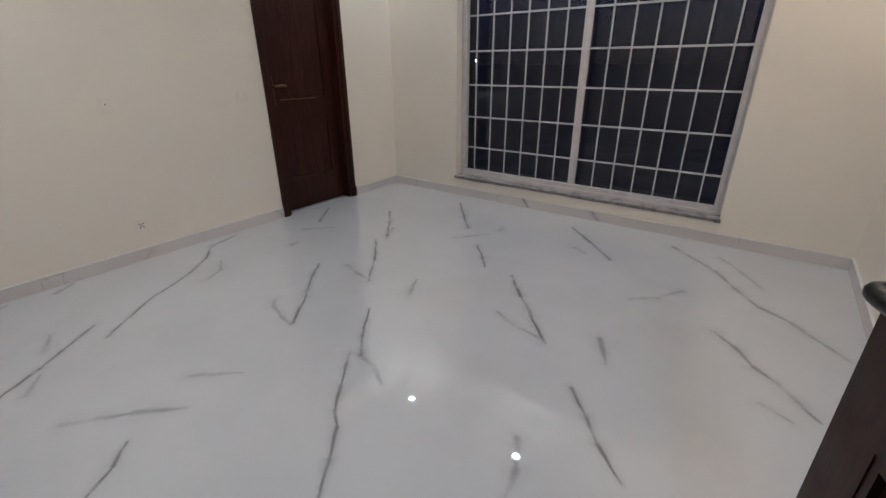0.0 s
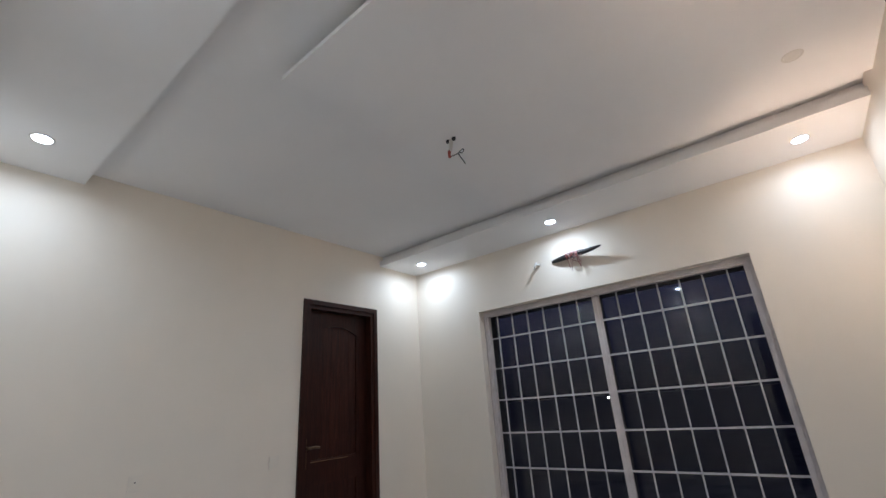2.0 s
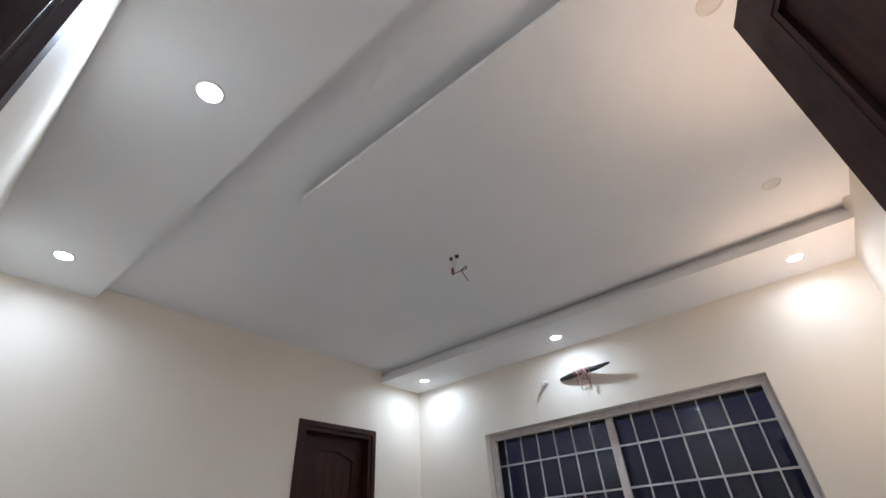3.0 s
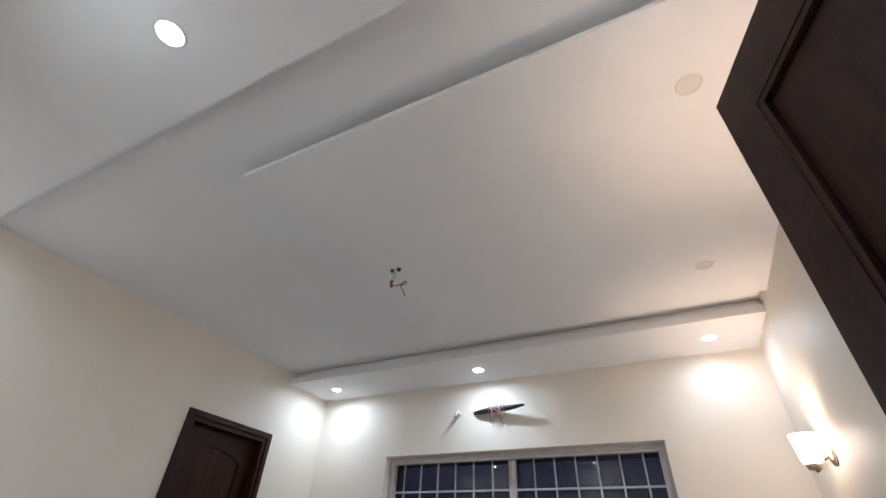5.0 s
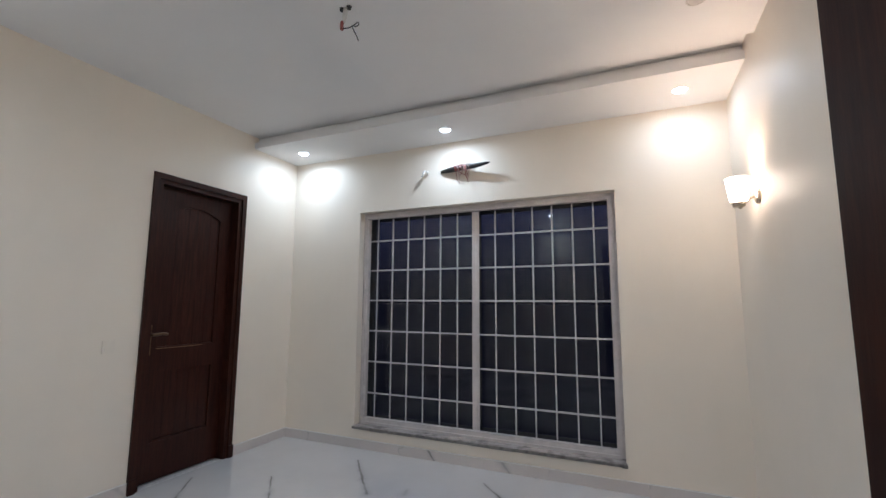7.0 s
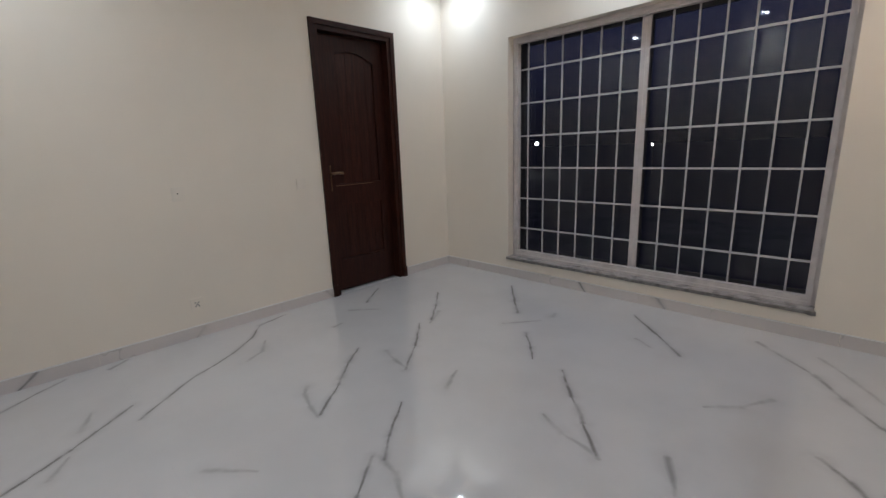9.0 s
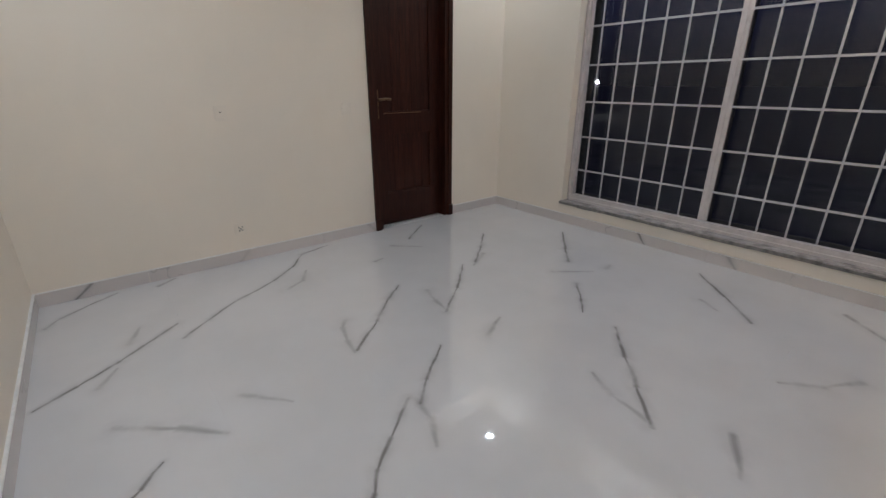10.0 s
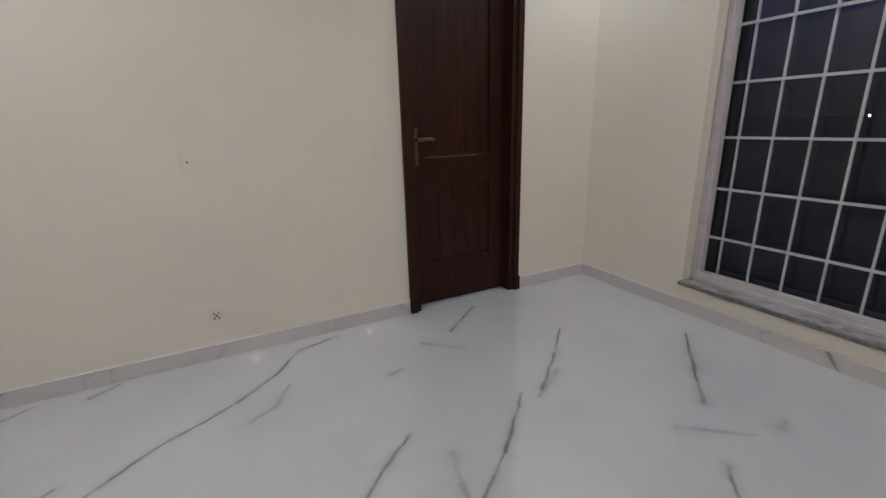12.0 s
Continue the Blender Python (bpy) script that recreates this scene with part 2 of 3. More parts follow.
def door_leaf(parent, width, height, m, arched, handle_x, way, handle_z=1.05, metal=None, drop=0.15, stile=0.105):
    """Panelled leaf: x along its width, front at y = 0 facing -y."""
    th, rail, lock = 0.042, 0.115, 0.155
    lock_z, foot = 0.785, 0.27
    bm = solid((0, 0, 0, stile, th, height), (width - stile, 0, 0, width, th, height), (stile, 0, 0, width - stile, th, foot), (stile, 0, lock_z, width - stile, th, lock_z + lock))
    if not arched:
        box(bm, stile, 0, height - rail, width - stile, th, height)
    bevelled(bm, 0.003)
    leaf = part("leaf", bm, WOOD, parent, "dark stained panelled leaf")
    leaf.matrix_basis = m
    z_top = height - rail
    if arched:
        part("head_rail", panel_arch(stile, width - stile, height - 0.2, height, 0.075, 0, th), WOOD, leaf)
        z_top = height - 0.12
    inner = width - 2 * stile
    n = 5 if arched else 3
    for z0, z1 in ((foot, lock_z), (lock_z + lock, z_top)):
        for i in range(n):
            a = stile + inner * i / n
            part("panel_board", solid((a + 0.0007, 0.013, z0, a + inner / n - 0.0007, th - 0.013, z1), bevel=0.0018, segments=1), WOOD, leaf)
        part("panel_core", solid((stile, 0.018, z0, width - stile, th - 0.018, z1)), WOOD, leaf)
        straight_top = z1 if not (arched and z1 == z_top) else None
        for y0, y1 in ((0.002, 0.013), (th - 0.013, th - 0.002)):
            b = [(stile, y0, z0, stile + 0.014, y1, z1), (width - stile - 0.014, y0, z0, width - stile, y1, z1), (stile + 0.014, y0, z0, width - stile - 0.014, y1, z0 + 0.014)]
            if straight_top:
                b.append((stile + 0.014, y0, z1 - 0.014, width - stile - 0.014, y1, z1))
            else:
                b[0] = (*b[0][:5], height - 0.2)
                b[1] = (*b[1][:5], height - 0.2)
            part("moulding", solid(*b, bevel=0.004, segments=2), WOOD, leaf)
    for y, out in ((0, -1), (th, 1)):
        door_handle(leaf, handle_x, y, handle_z, out, way, metal or BRONZE, drop)
    return leaf


def door_frame(parent, width, top, depth, face=0.075, proud=0.006):
    """Frame in an opening: x along the wall, y = 0 at the wall face, room towards -y."""
    for x0, x1 in ((0, face), (width - face, width)):
        part("jamb", solid((x0, -proud, 0.0, x1, depth, top - face), bevel=0.004), WOOD, parent)
    part("head", solid((0, -proud, top - face, width, depth, top), bevel=0.004), WOOD, parent)
    for x0, x1 in ((0.0, face * 0.55), (width - face * 0.55, width)):
        part("casing", solid((x0, -proud - 0.012, 0.0, x1, -proud + 0.001, top - face * 0.55), bevel=0.004), WOOD, parent)
        part("plinth_block", solid((x0 + 0.001, -proud - 0.02, 0, x1 + 0.006, -proud - 0.010, 0.1), bevel=0.003), WOOD, parent)
    part("head_casing", solid((0.0, -proud - 0.012, top - face * 0.55, width, -proud + 0.001, top), bevel=0.004), WOOD, parent)


PALEWOOD = wood("pale brown wood", (0.25, 0.15, 0.08), (0.42, 0.28, 0.17), 0.35)
# bathroom door, shut: local x runs along +y of the room, local -y points into the room
west_pose = Matrix.Translation((WEST, DOOR[0], 0)) @ Matrix.Rotation(radians(90), 4, "Z")
door_1 = thing("door_1", "closed dark-stained panelled wooden door in its frame", "door", west_pose, "structure")
door_frame(door_1, DOOR[1] - DOOR[0], DOOR[2], 0.20)
dw = DOOR[1] - DOOR[0] - 2 * 0.068
door_leaf(door_1, dw, DOOR[2] - 0.078, pose(0.068, 0.075, 0.008), True, 0.04, 1)
# thin strip in a paler colour along the top edge of the lock rail
part("worn_edge", solid((0.068 + 0.105, 0.0765, 0.9475, 0.55, 0.0865, 0.951), bevel=0.001, segments=1), PALEWOOD, door_1, "thin pale edge along the lock rail")

# room door, swung open into the room; hinge at the east jamb
south_pose = Matrix.Translation((ENTRY[1], SOUTH, 0)) @ Matrix.Rotation(radians(180), 4, "Z")
door_2 = thing("door_2", "open dark-stained panelled wooden door in its frame", "door", south_pose, "structure")
door_frame(door_2, ENTRY[1] - ENTRY[0], ENTRY[2], 0.20)
HINGE, FREE = Vector((0.605, 0.045, 0)), Vector((0.358, 0.845, 0))
swing = math.atan2(HINGE.x - FREE.x, FREE.y - HINGE.y)
# local x from hinge to free edge, local -y towards the west, where the camera stands
leaf_world = Matrix.Translation(HINGE + Vector((0, 0, 0.008))) @ Matrix.Rotation(math.pi / 2 + swing, 4, "Z") @ Matrix.Translation((0, 0, 0))
leaf_len = (FREE - HINGE).length
flip = Matrix.Translation((leaf_len, 0, 0)) @ Matrix.Rotation(math.pi, 4, "Z")
door_leaf(door_2, leaf_len, 2.136, south_pose.inverted() @ leaf_world @ flip, False, 0.072, 1, 0.985, BLACKENED, 0.05, 0.09)

# ---- window with its grille ----
def window():
    x0, x1, z0, z1 = WIN
    win = thing("window_1", "wide sliding window in a white aluminium frame at night", "window", pose(0, 0, 0), "structure")
    mid = -1.11
    f0, f1, w, base = NORTH + 0.082, NORTH + 0.126, 0.052, z0 + 0.005
    part("frame_jamb", solid((x0, f0, base, x0 + w, f1, z1), bevel=0.004), ALU, win)
    part("frame_jamb", solid((x1 - w - 0.006, f0, base, x1, f1, z1), bevel=0.004), ALU, win)
    part("frame_head", solid((x0 + w, f0, z1 - w, x1 - w - 0.006, f1, z1), bevel=0.004), ALU, win)
    part("frame_foot", solid((x0 + w, f0, base, x1 - w - 0.006, f1, z0 + w + 0.008), bevel=0.004), ALU, win)
    for b in ((x0 + 0.020, f0 - 0.012, base, x0 + 0.034, f0 - 0.0002, z1 - 0.0345), (x1 - 0.040, f0 - 0.012, base, x1 - 0.026, f0 - 0.0002, z1 - 0.0345), (x0 + 0.020, f0 - 0.012, z1 - 0.034, x1 - 0.026, f0 - 0.0002, z1 - 0.020),
              (x0 + 0.0345, f0 - 0.012, base, x1 - 0.0405, f0 - 0.0002, z0 + 0.026)):
        part("frame_lip", solid(b, bevel=0.002, segments=1), ALU, win)
    # dark sliding sashes behind the grille
    a0, a1, b0, b1 = x0 + 0.02, x1 - 0.02, z0 + 0.02, z1 - 0.02
    for a, b, y in ((a0, mid + 0.02, NORTH + 0.19), (mid - 0.02, a1, NORTH + 0.214)):
        s = 0.045
        sash = part("sash", solid((a, y, b0, a + s, y + 0.018, b1), (b - s, y, b0, b, y + 0.018, b1), (a + s, y, b0, b - s, y + 0.018, b0 + s), (a + s, y, b1 - s, b - s, y + 0.018, b1), bevel=0.002), SASH, win, "dark sliding sash")
        part("pane", solid((a + s - 0.005, y + 0.007, b0 + s - 0.005, b - s + 0.005, y + 0.011, b1 - s + 0.005)), GLASS, sash).visible_shadow = False
    part("track", solid((x0, NORTH + 0.18, base, x1, NORTH + 0.24, z0 + 0.02), bevel=0.002), SASH, win)
    part("track", solid((x0, NORTH + 0.18, z1 - 0.02, x1, NORTH + 0.24, z1), bevel=0.002), SASH, win)
    part("track", solid((x0, NORTH + 0.18, z0 + 0.02, x0 + 0.02, NORTH + 0.24, z1 - 0.02)), SASH, win)
    part("track", solid((x1 - 0.02, NORTH + 0.18, z0 + 0.02, x1, NORTH + 0.24, z1 - 0.02)), SASH, win)
    sill = part("window_sill", solid((x0 - 0.006, NORTH - 0.012, z0 - 0.016, x1 + 0.006, NORTH - 0.0005, z0 + 0.004), (x0, NORTH - 0.0005, z0 + 0.0005, x1, NORTH + WALL - 0.005, z0 + 0.004)), SILLSTONE, win, "grey streaked marble sill")
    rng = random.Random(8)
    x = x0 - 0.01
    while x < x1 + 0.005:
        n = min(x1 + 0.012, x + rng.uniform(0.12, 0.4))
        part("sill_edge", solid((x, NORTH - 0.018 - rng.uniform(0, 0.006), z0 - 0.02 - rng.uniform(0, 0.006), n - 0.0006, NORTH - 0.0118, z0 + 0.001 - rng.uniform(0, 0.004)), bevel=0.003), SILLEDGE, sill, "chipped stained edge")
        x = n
    # grille set back in the opening, before the frame
    g = thing("window_grille", "white painted steel security grille set in the window opening", "grille", pose(0, 0, 0))
    gy = NORTH + 0.13
    part("middle_post", solid((mid - 0.03, gy + 0.001, z0, mid + 0.004, gy + 0.024, z1), (mid + 0.004, gy + 0.006, z0, mid + 0.03, gy + 0.024, z1), bevel=0.003), ALU, g)
    for k in range(6):
        z = 0.461 + 0.2858 * k
        for p, q in ((x0, mid - 0.03), (mid + 0.03, x1)):
            part("cross_bar", solid((p, gy - 0.0, z - 0.007, q, gy + 0.008, z + 0.007), bevel=0.0015, segments=1), BAR, g)
    for k in range(6):
        for start, step in ((-2.114, 0.1662), (-0.932, 0.1618)):
            x = start + step * k
            part("upright_bar", solid((x - 0.0055, gy + 0.008, z0, x + 0.0055, gy + 0.018, z1), bevel=0.0015, segments=1), BAR, g)


SASH = plain("dark anodised aluminium", (0.05, 0.05, 0.055), 0.4, 0.0, 0.3, 30)
window()

# ---- lamps ----
def downlight(x, y, z, power=0.0):
    lit = power > 0
    k = 1.0 if lit else 0.85
    lamp = thing("downlight", "round recessed ceiling downlight, lit cool white" if lit else "round recessed ceiling downlight, switched off", "ceiling light", pose(x, y, z), group="lit downlights" if lit else "unlit downlights")
    rim = part("rim", lathe([(0.041 * k, 0.0), (0.0425 * k, -0.004), (0.050 * k, -0.003), (0.053 * k, 0.0)], 40), PLASTIC, lamp, "thin white rim", True)
    part("diffuser", lathe([(0.0, -0.011), (0.025, -0.0095), (0.0415, -0.005), (0.0415, 0.0)] if lit else [(0.0, -0.002), (0.0395 * k, -0.002), (0.0395 * k, 0.0)], 40), LED if lit else PLASTIC, lamp, "glowing disc" if lit else "dull white disc")
    if lit:
        data = bpy.data.lights.new("led", "AREA")
        data.shape, data.size, data.spread = "DISK", 0.055, radians(172)
        data.energy, data.color = power, COOL
        ob = new("led", data)
        ob.parent = lamp
        ob.location = (0, 0, -0.0125)
    return lamp


# the last lamp of the south row is unseen, added to complete it
for x, y, z, power in ((-2.712, 3.384, SOFFIT_N, 2.8), (-1.226, 3.380, SOFFIT_N, 2.8), (0.487, 3.372, SOFFIT_N, 1.5),
                       (-2.625, 0.328, SOFFIT_S, 2.9), (-1.062, 0.350, SOFFIT_S, 4.8), (0.50, 0.350, SOFFIT_S, 5.4)):
    downlight(x, y, z, power)
for x, y in ((0.455, 1.262), (0.483, 2.477)):
    downlight(x, y, PANEL)


def sconce(x, y, z):
    s = thing("wall_sconce", "brass wall sconce with a glowing white glass shade", "wall lamp", pose(x, y, z))
    rose = lathe([(0.0, 0.0), (0.045, 0.0), (0.045, 0.012), (0.03, 0.022), (0.0, 0.024)], 28)
    bmesh.ops.rotate(rose, verts=rose.verts, matrix=Matrix.Rotation(radians(-90), 3, "Y"))
    part("wall_rose", rose, STEEL, s, "brass wall plate", True)
    part("arm", tube(curve_points([(-0.02, 0, 0), (-0.05, 0, -0.015), (-0.078, 0, -0.05), (-0.092, 0, -0.062), (-0.096, 0, -0.045)], 6), 0.008), STEEL, s, "", True)
    cup = lathe([(0.0, -0.055), (0.03, -0.055), (0.036, -0.03), (0.03, -0.03), (0.0, -0.045)], 28)
    bmesh.ops.translate(cup, verts=cup.verts, vec=(-0.096, 0, 0.0))
    part("cup", cup, STEEL, s, "", True)
    shade = lathe([(0.02, -0.028), (0.039, -0.026), (0.044, -0.018), (0.053, 0.05), (0.060, 0.105), (0.056, 0.105), (0.049, 0.05), (0.040, -0.014), (0.02, -0.022)], 36)
    bmesh.ops.translate(shade, verts=shade.verts, vec=(-0.096, 0, 0))
    part("shade", shade, SHADE, s, "frosted white glass shade", True)
    data = bpy.data.lights.new("bulb", "POINT")
    data.energy, data.color, data.shadow_soft_size = SCONCE_POWER, WARM, 0.02
    ob = new("bulb", data)
    ob.parent = s
    ob.location = (-0.096, 0, 0.05)


SHADE, nodes_, links_, p_ = node_mat("frosted opal glass")
p_.inputs["Base Color"].default_value = (0.9, 0.87, 0.82, 1)
p_.inputs["Roughness"].default_value = 0.5
p_.inputs["Emission Color"].default_value = (1.0, 0.83, 0.68, 1)
p_.inputs["Emission Strength"].default_value = 10.0
for y in (3.05, 1.36):
    sconce(EAST, y, 1.895)


# ---- small fittings ----
def plate(y, z, w, h, kind, label):
    t = thing("switch_plate" if kind != "socket" else "wall_socket", label, "switch" if kind != "socket" else "socket", Matrix.Translation((WEST, y, z)) @ Matrix.Rotation(radians(90), 4, "Z"))
    part("cover", solid((-w / 2, -0.009, -h / 2, w / 2, 0, h / 2), bevel=0.0045), IVORY, t)
    if kind == "switch":
        part("rocker", solid((-w * 0.3, -0.0115, -h * 0.3, w * 0.3, -0.0085, h * 0.3), bevel=0.0012), IVORY, t)
    holes = ()
    if kind == "socket":
        holes = ((-0.011, 0.014), (0.011, 0.014), (0, 0.003), (-0.011, -0.012), (0.011, -0.012))
    if kind == "outlet":
        holes = ((-0.004, 0.006),)
    for a, b in holes:
        bm = lathe([(0.0, 0.0), (0.0042, 0.0), (0.0042, 0.002), (0.0, 0.002)], 12)
        bmesh.ops.rotate(bm, verts=bm.verts, matrix=Matrix.Rotation(radians(90), 3, "X"))
        bmesh.ops.translate(bm, verts=bm.verts, vec=(a, -0.0085, b))
        part("hole", bm, CABLE, t, "dark hole")
    if kind == "socket":
        for s in (-1, 1):
            part("slot", tube([(s * 0.010, -0.0092, -0.014), (s * 0.001, -0.0092, 0.004)], 0.0016, 6), CABLE, t, "dark slot")


IVORY = plain("ivory plastic", (0.87, 0.785, 0.68), 0.45, 0.0, 0.04, 20)
plate(1.14, 1.0, 0.075, 0.09, "outlet", "ivory blank cover plate with a small dark hole")
plate(2.01, 1.0, 0.075, 0.085, "switch", "ivory light switch beside the dark door")
plate(1.14, 0.236, 0.075, 0.085, "socket", "ivory wall socket just above the skirting")


def strand(name, ctrl, radius, material, parent, label="", taper=None, n=10):
    return part(name, tube(curve_points(ctrl, n), radius, 8, taper), material, parent, label, True)


def cable_stub():
    """Taped cable end with loose wires that hangs out of the wall above the window."""
    t = thing("cable_stub", "black taped cable with loose pink wires out of the wall", "cable", pose(-1.155, NORTH, 2.482))
    bm = tube(curve_points([(-0.225, -0.004, -0.03), (-0.13, -0.03, -0.032), (0.0, -0.05, -0.026), (0.13, -0.075, -0.032), (0.25, -0.095, -0.024)], 8), 0.027, 10,
              lambda f: 0.25 + 0.9 * math.sin(math.pi * min(1, f * 0.95 + 0.05)) ** 0.7 * (1 - 0.1 * f))
    for v in bm.verts:
        v.co.z *= 0.8
        v.co += 0.003 * Vector((0, noise.noise(v.co * 60), noise.noise(v.co * 60 + Vector((5, 0, 0)))))
    part("taped_cable", bm, CABLE, t, "black tape wrapping", True)
    rng = random.Random(4)
    for k in range(9):
        x = -0.06 + 0.014 * k + rng.uniform(-0.01, 0.01)
        r = rng.uniform(0.022, 0.036)
        c = [(x + 0.01 * math.sin(a * 2), -0.05 + r * 1.1 * math.cos(a), r * math.sin(a) - 0.022) for a in (0.6 + 0.7 * j for j in range(9))]
        strand("wire", c, 0.0028, PINKWIRE if k % 3 else REDWIRE, t, "", n=5)
    for k in range(8):
        x = rng.uniform(-0.06, 0.05)
        d = rng.uniform(0.08, 0.16)
        c = [(x, -0.06, 0.0), (x + rng.uniform(-0.02, 0.02), -0.09, -0.02), (x + rng.uniform(-0.03, 0.03), -0.075, -d * 0.6), (x + rng.uniform(-0.03, 0.03), -0.04, -d)]
        strand("wire", c, 0.0026, PINKWIRE if k % 2 else REDWIRE, t, "", n=6)
    part("wall_end", lathe_at([(0.0, 0.0), (0.03, 0.0), (0.028, 0.012), (0.0, 0.014)], (0.0, 0, 0)), IVORY, t)
    strand("wire", [(0, -0.004, 0), (0.01, -0.03, 0.006), (0.0, -0.05, 0.0)], 0.008, CABLE, t, "", n=6)


def lathe_at(profile, where):
    bm = lathe(profile, 20)
    bmesh.ops.rotate(bm, verts=bm.verts, matrix=Matrix.Rotation(radians(90), 3, "X"))
    bmesh.ops.translate(bm, verts=bm.verts, vec=where)
    return bm


cable_stub()


def conduit_stub():
    t = thing("conduit_stub", "short white pipe stub bent out of the wall", "pipe", pose(-1.515, NORTH, 2.462))
    strand("pipe", [(0, 0, 0.0), (0.002, -0.05, 0.002), (0.0, -0.075, -0.006), (-0.008, -0.08, -0.026)], 0.012, PLASTIC, t, "white bent pipe")
    strand("wire", [(-0.008, -0.08, -0.024), (-0.018, -0.076, -0.042), (-0.028, -0.07, -0.048)], 0.003, CABLE, t)


conduit_stub()


def fan_point():
    """Hook point for a fan in the middle of the dropped panel, with its loose wires."""
    t = thing("fan_hook_wires", "loose fan wires hanging from two holes in the ceiling", "cable", pose(-1.106, 1.856, PANEL))
    for s in (-1, 1):
        part("hole_plug", lathe_shift([(0.0, -0.016), (0.010, -0.014), (0.013, 0.0)], (s * 0.021, 0, 0)), CABLE, t, "black hook end", True)
    strand("pale_wire", [(-0.004, 0, 0.0), (-0.006, -0.004, -0.04), (-0.008, -0.008, -0.085)], 0.007, PLASTIC, t, "white sleeve")
    strand("pale_wire", [(0.006, 0.004, 0.0), (0.003, 0.0, -0.05), (-0.004, -0.006, -0.085)], 0.006, PLASTIC, t, "white sleeve")
    strand("taped_end", [(-0.010, -0.008, -0.078), (-0.012, -0.01, -0.1), (-0.008, -0.012, -0.122)], 0.009, REDWIRE, t, "red taped joint")
    strand("wire", [(-0.006, -0.012, -0.118), (0.03, -0.01, -0.122), (0.055, -0.01, -0.118), (0.082, -0.01, -0.108), (0.09, -0.012, -0.122), (0.075, -0.014, -0.13), (0.058, -0.012, -0.12)], 0.0028, CABLE, t)
    strand("wire", [(0.05, -0.01, -0.119), (0.065, -0.014, -0.15), (0.085, -0.02, -0.185), (0.10, -0.024, -0.215)], 0.0026, CABLE, t)


def lathe_shift(profile, where):
    bm = lathe(profile, 16)
    bmesh.ops.translate(bm, verts=bm.verts, vec=where)
    return bm


fan_point()

# ---- outdoors: dark ground and two far street lamps ----
NIGHT = plain("dark ground", (0.05, 0.05, 0.045), 0.9, 0.0, 0.4, 0.3)
bm = bmesh.new()
bmesh.ops.create_grid(bm, x_segments=8, y_segments=8, size=1500)
bmesh.ops.translate(bm, verts=bm.verts, vec=(0, 0, -3.6))
structure("ground", bm, NIGHT, "dark ground outside at night", "ground")


def street_lamp(x, y, z, size, strength):
    t = thing("street_lamp", "distant lit street lamp on a plain pole", "street lamp", pose(x, y, -3.6), group="far street lamps")
    h = z + 3.6
    part("pole", tube([(0, 0.5, 0), (0, 0.5, h * 0.8), (0, 0.4, h + 0.2), (0, 0, h + 0.3)], 0.06, 8), CABLE, t)
    part("head", solid((-0.3, -0.3, h + 0.22, 0.3, 0.3, h + 0.34), bevel=0.03), CABLE, t)
    part("bulb", lathe([(0.0, h - size * 0.5), (size * 0.35, h - size * 0.36), (size * 0.5, h), (size * 0.35, h + size * 0.36), (0.0, h + 0.24)], 20), glow("street lamp glow", (0.9, 0.97, 1.0), strength), t, "", True)


street_lamp(-44.6, 70.0, 1.6, 0.6, 60.0)
street_lamp(-24.4, 70.0, 0.75, 0.2, 24.0)

# ---- floor tiles and skirting, veined ----
vein_group = bpy.data.node_groups.new("vein", "ShaderNodeTree")
for nm, sock in (("P", "NodeSocketVector"), ("A", "NodeSocketVector"), ("B", "NodeSocketVector"), ("Width", "NodeSocketFloat"), ("Strength", "NodeSocketFloat"), ("Core", "NodeSocketFloat"), ("Halo", "NodeSocketFloat")):
    vein_group.interface.new_socket(nm, in_out="INPUT", socket_type=sock)
for nm in ("Core", "Halo"):
    vein_group.interface.new_socket(nm, in_out="OUTPUT", socket_type="NodeSocketFloat")


def fill_vein_group():
    n, l = vein_group.nodes, vein_group.links
    gi, go = n.new("NodeGroupInput"), n.new("NodeGroupOutput")

    def vec(op, a, b, out=0):
        v = n.new("ShaderNodeVectorMath")
        v.operation = op
        l.new(a, v.inputs[0])
        l.new(b, v.inputs["Scale" if op == "SCALE" else 1])
        return v.outputs[out]

    def mth(op, a, b, clamp=False):
        v = n.new("ShaderNodeMath")
        v.operation, v.use_clamp = op, clamp
        for i, s in enumerate((a, b)):
            if isinstance(s, bpy.types.NodeSocket):
                l.new(s, v.inputs[i])
            else:
                v.inputs[i].default_value = s
        return v.outputs[0]

    ab = vec("SUBTRACT", gi.outputs["B"], gi.outputs["A"])
    ap = vec("SUBTRACT", gi.outputs["P"], gi.outputs["A"])
    t = mth("DIVIDE", vec("DOT_PRODUCT", ap, ab, 1), vec("DOT_PRODUCT", ab, ab, 1), True)
    d = vec("DISTANCE", ap, vec("SCALE", ab, t), 1)
    width = mth("MULTIPLY", gi.outputs["Width"], mth("SUBTRACT", 1.5, mth("MULTIPLY", t, 0.8)))
    core = mth("SUBTRACT", 1.0, mth("DIVIDE", d, width), True)
    halo = mth("SUBTRACT", 1.0, mth("DIVIDE", d, mth("MULTIPLY", width, 4.5)), True)
    core = mth("MULTIPLY", mth("MULTIPLY", core, 1.25, True), gi.outputs["Strength"])
    halo = mth("MULTIPLY", mth("MULTIPLY", halo, halo), gi.outputs["Strength"])
    l.new(mth("MAXIMUM", core, gi.outputs["Core"]), go.inputs["Core"])
    l.new(mth("MAXIMUM", halo, gi.outputs["Halo"]), go.inputs["Halo"])


fill_vein_group()


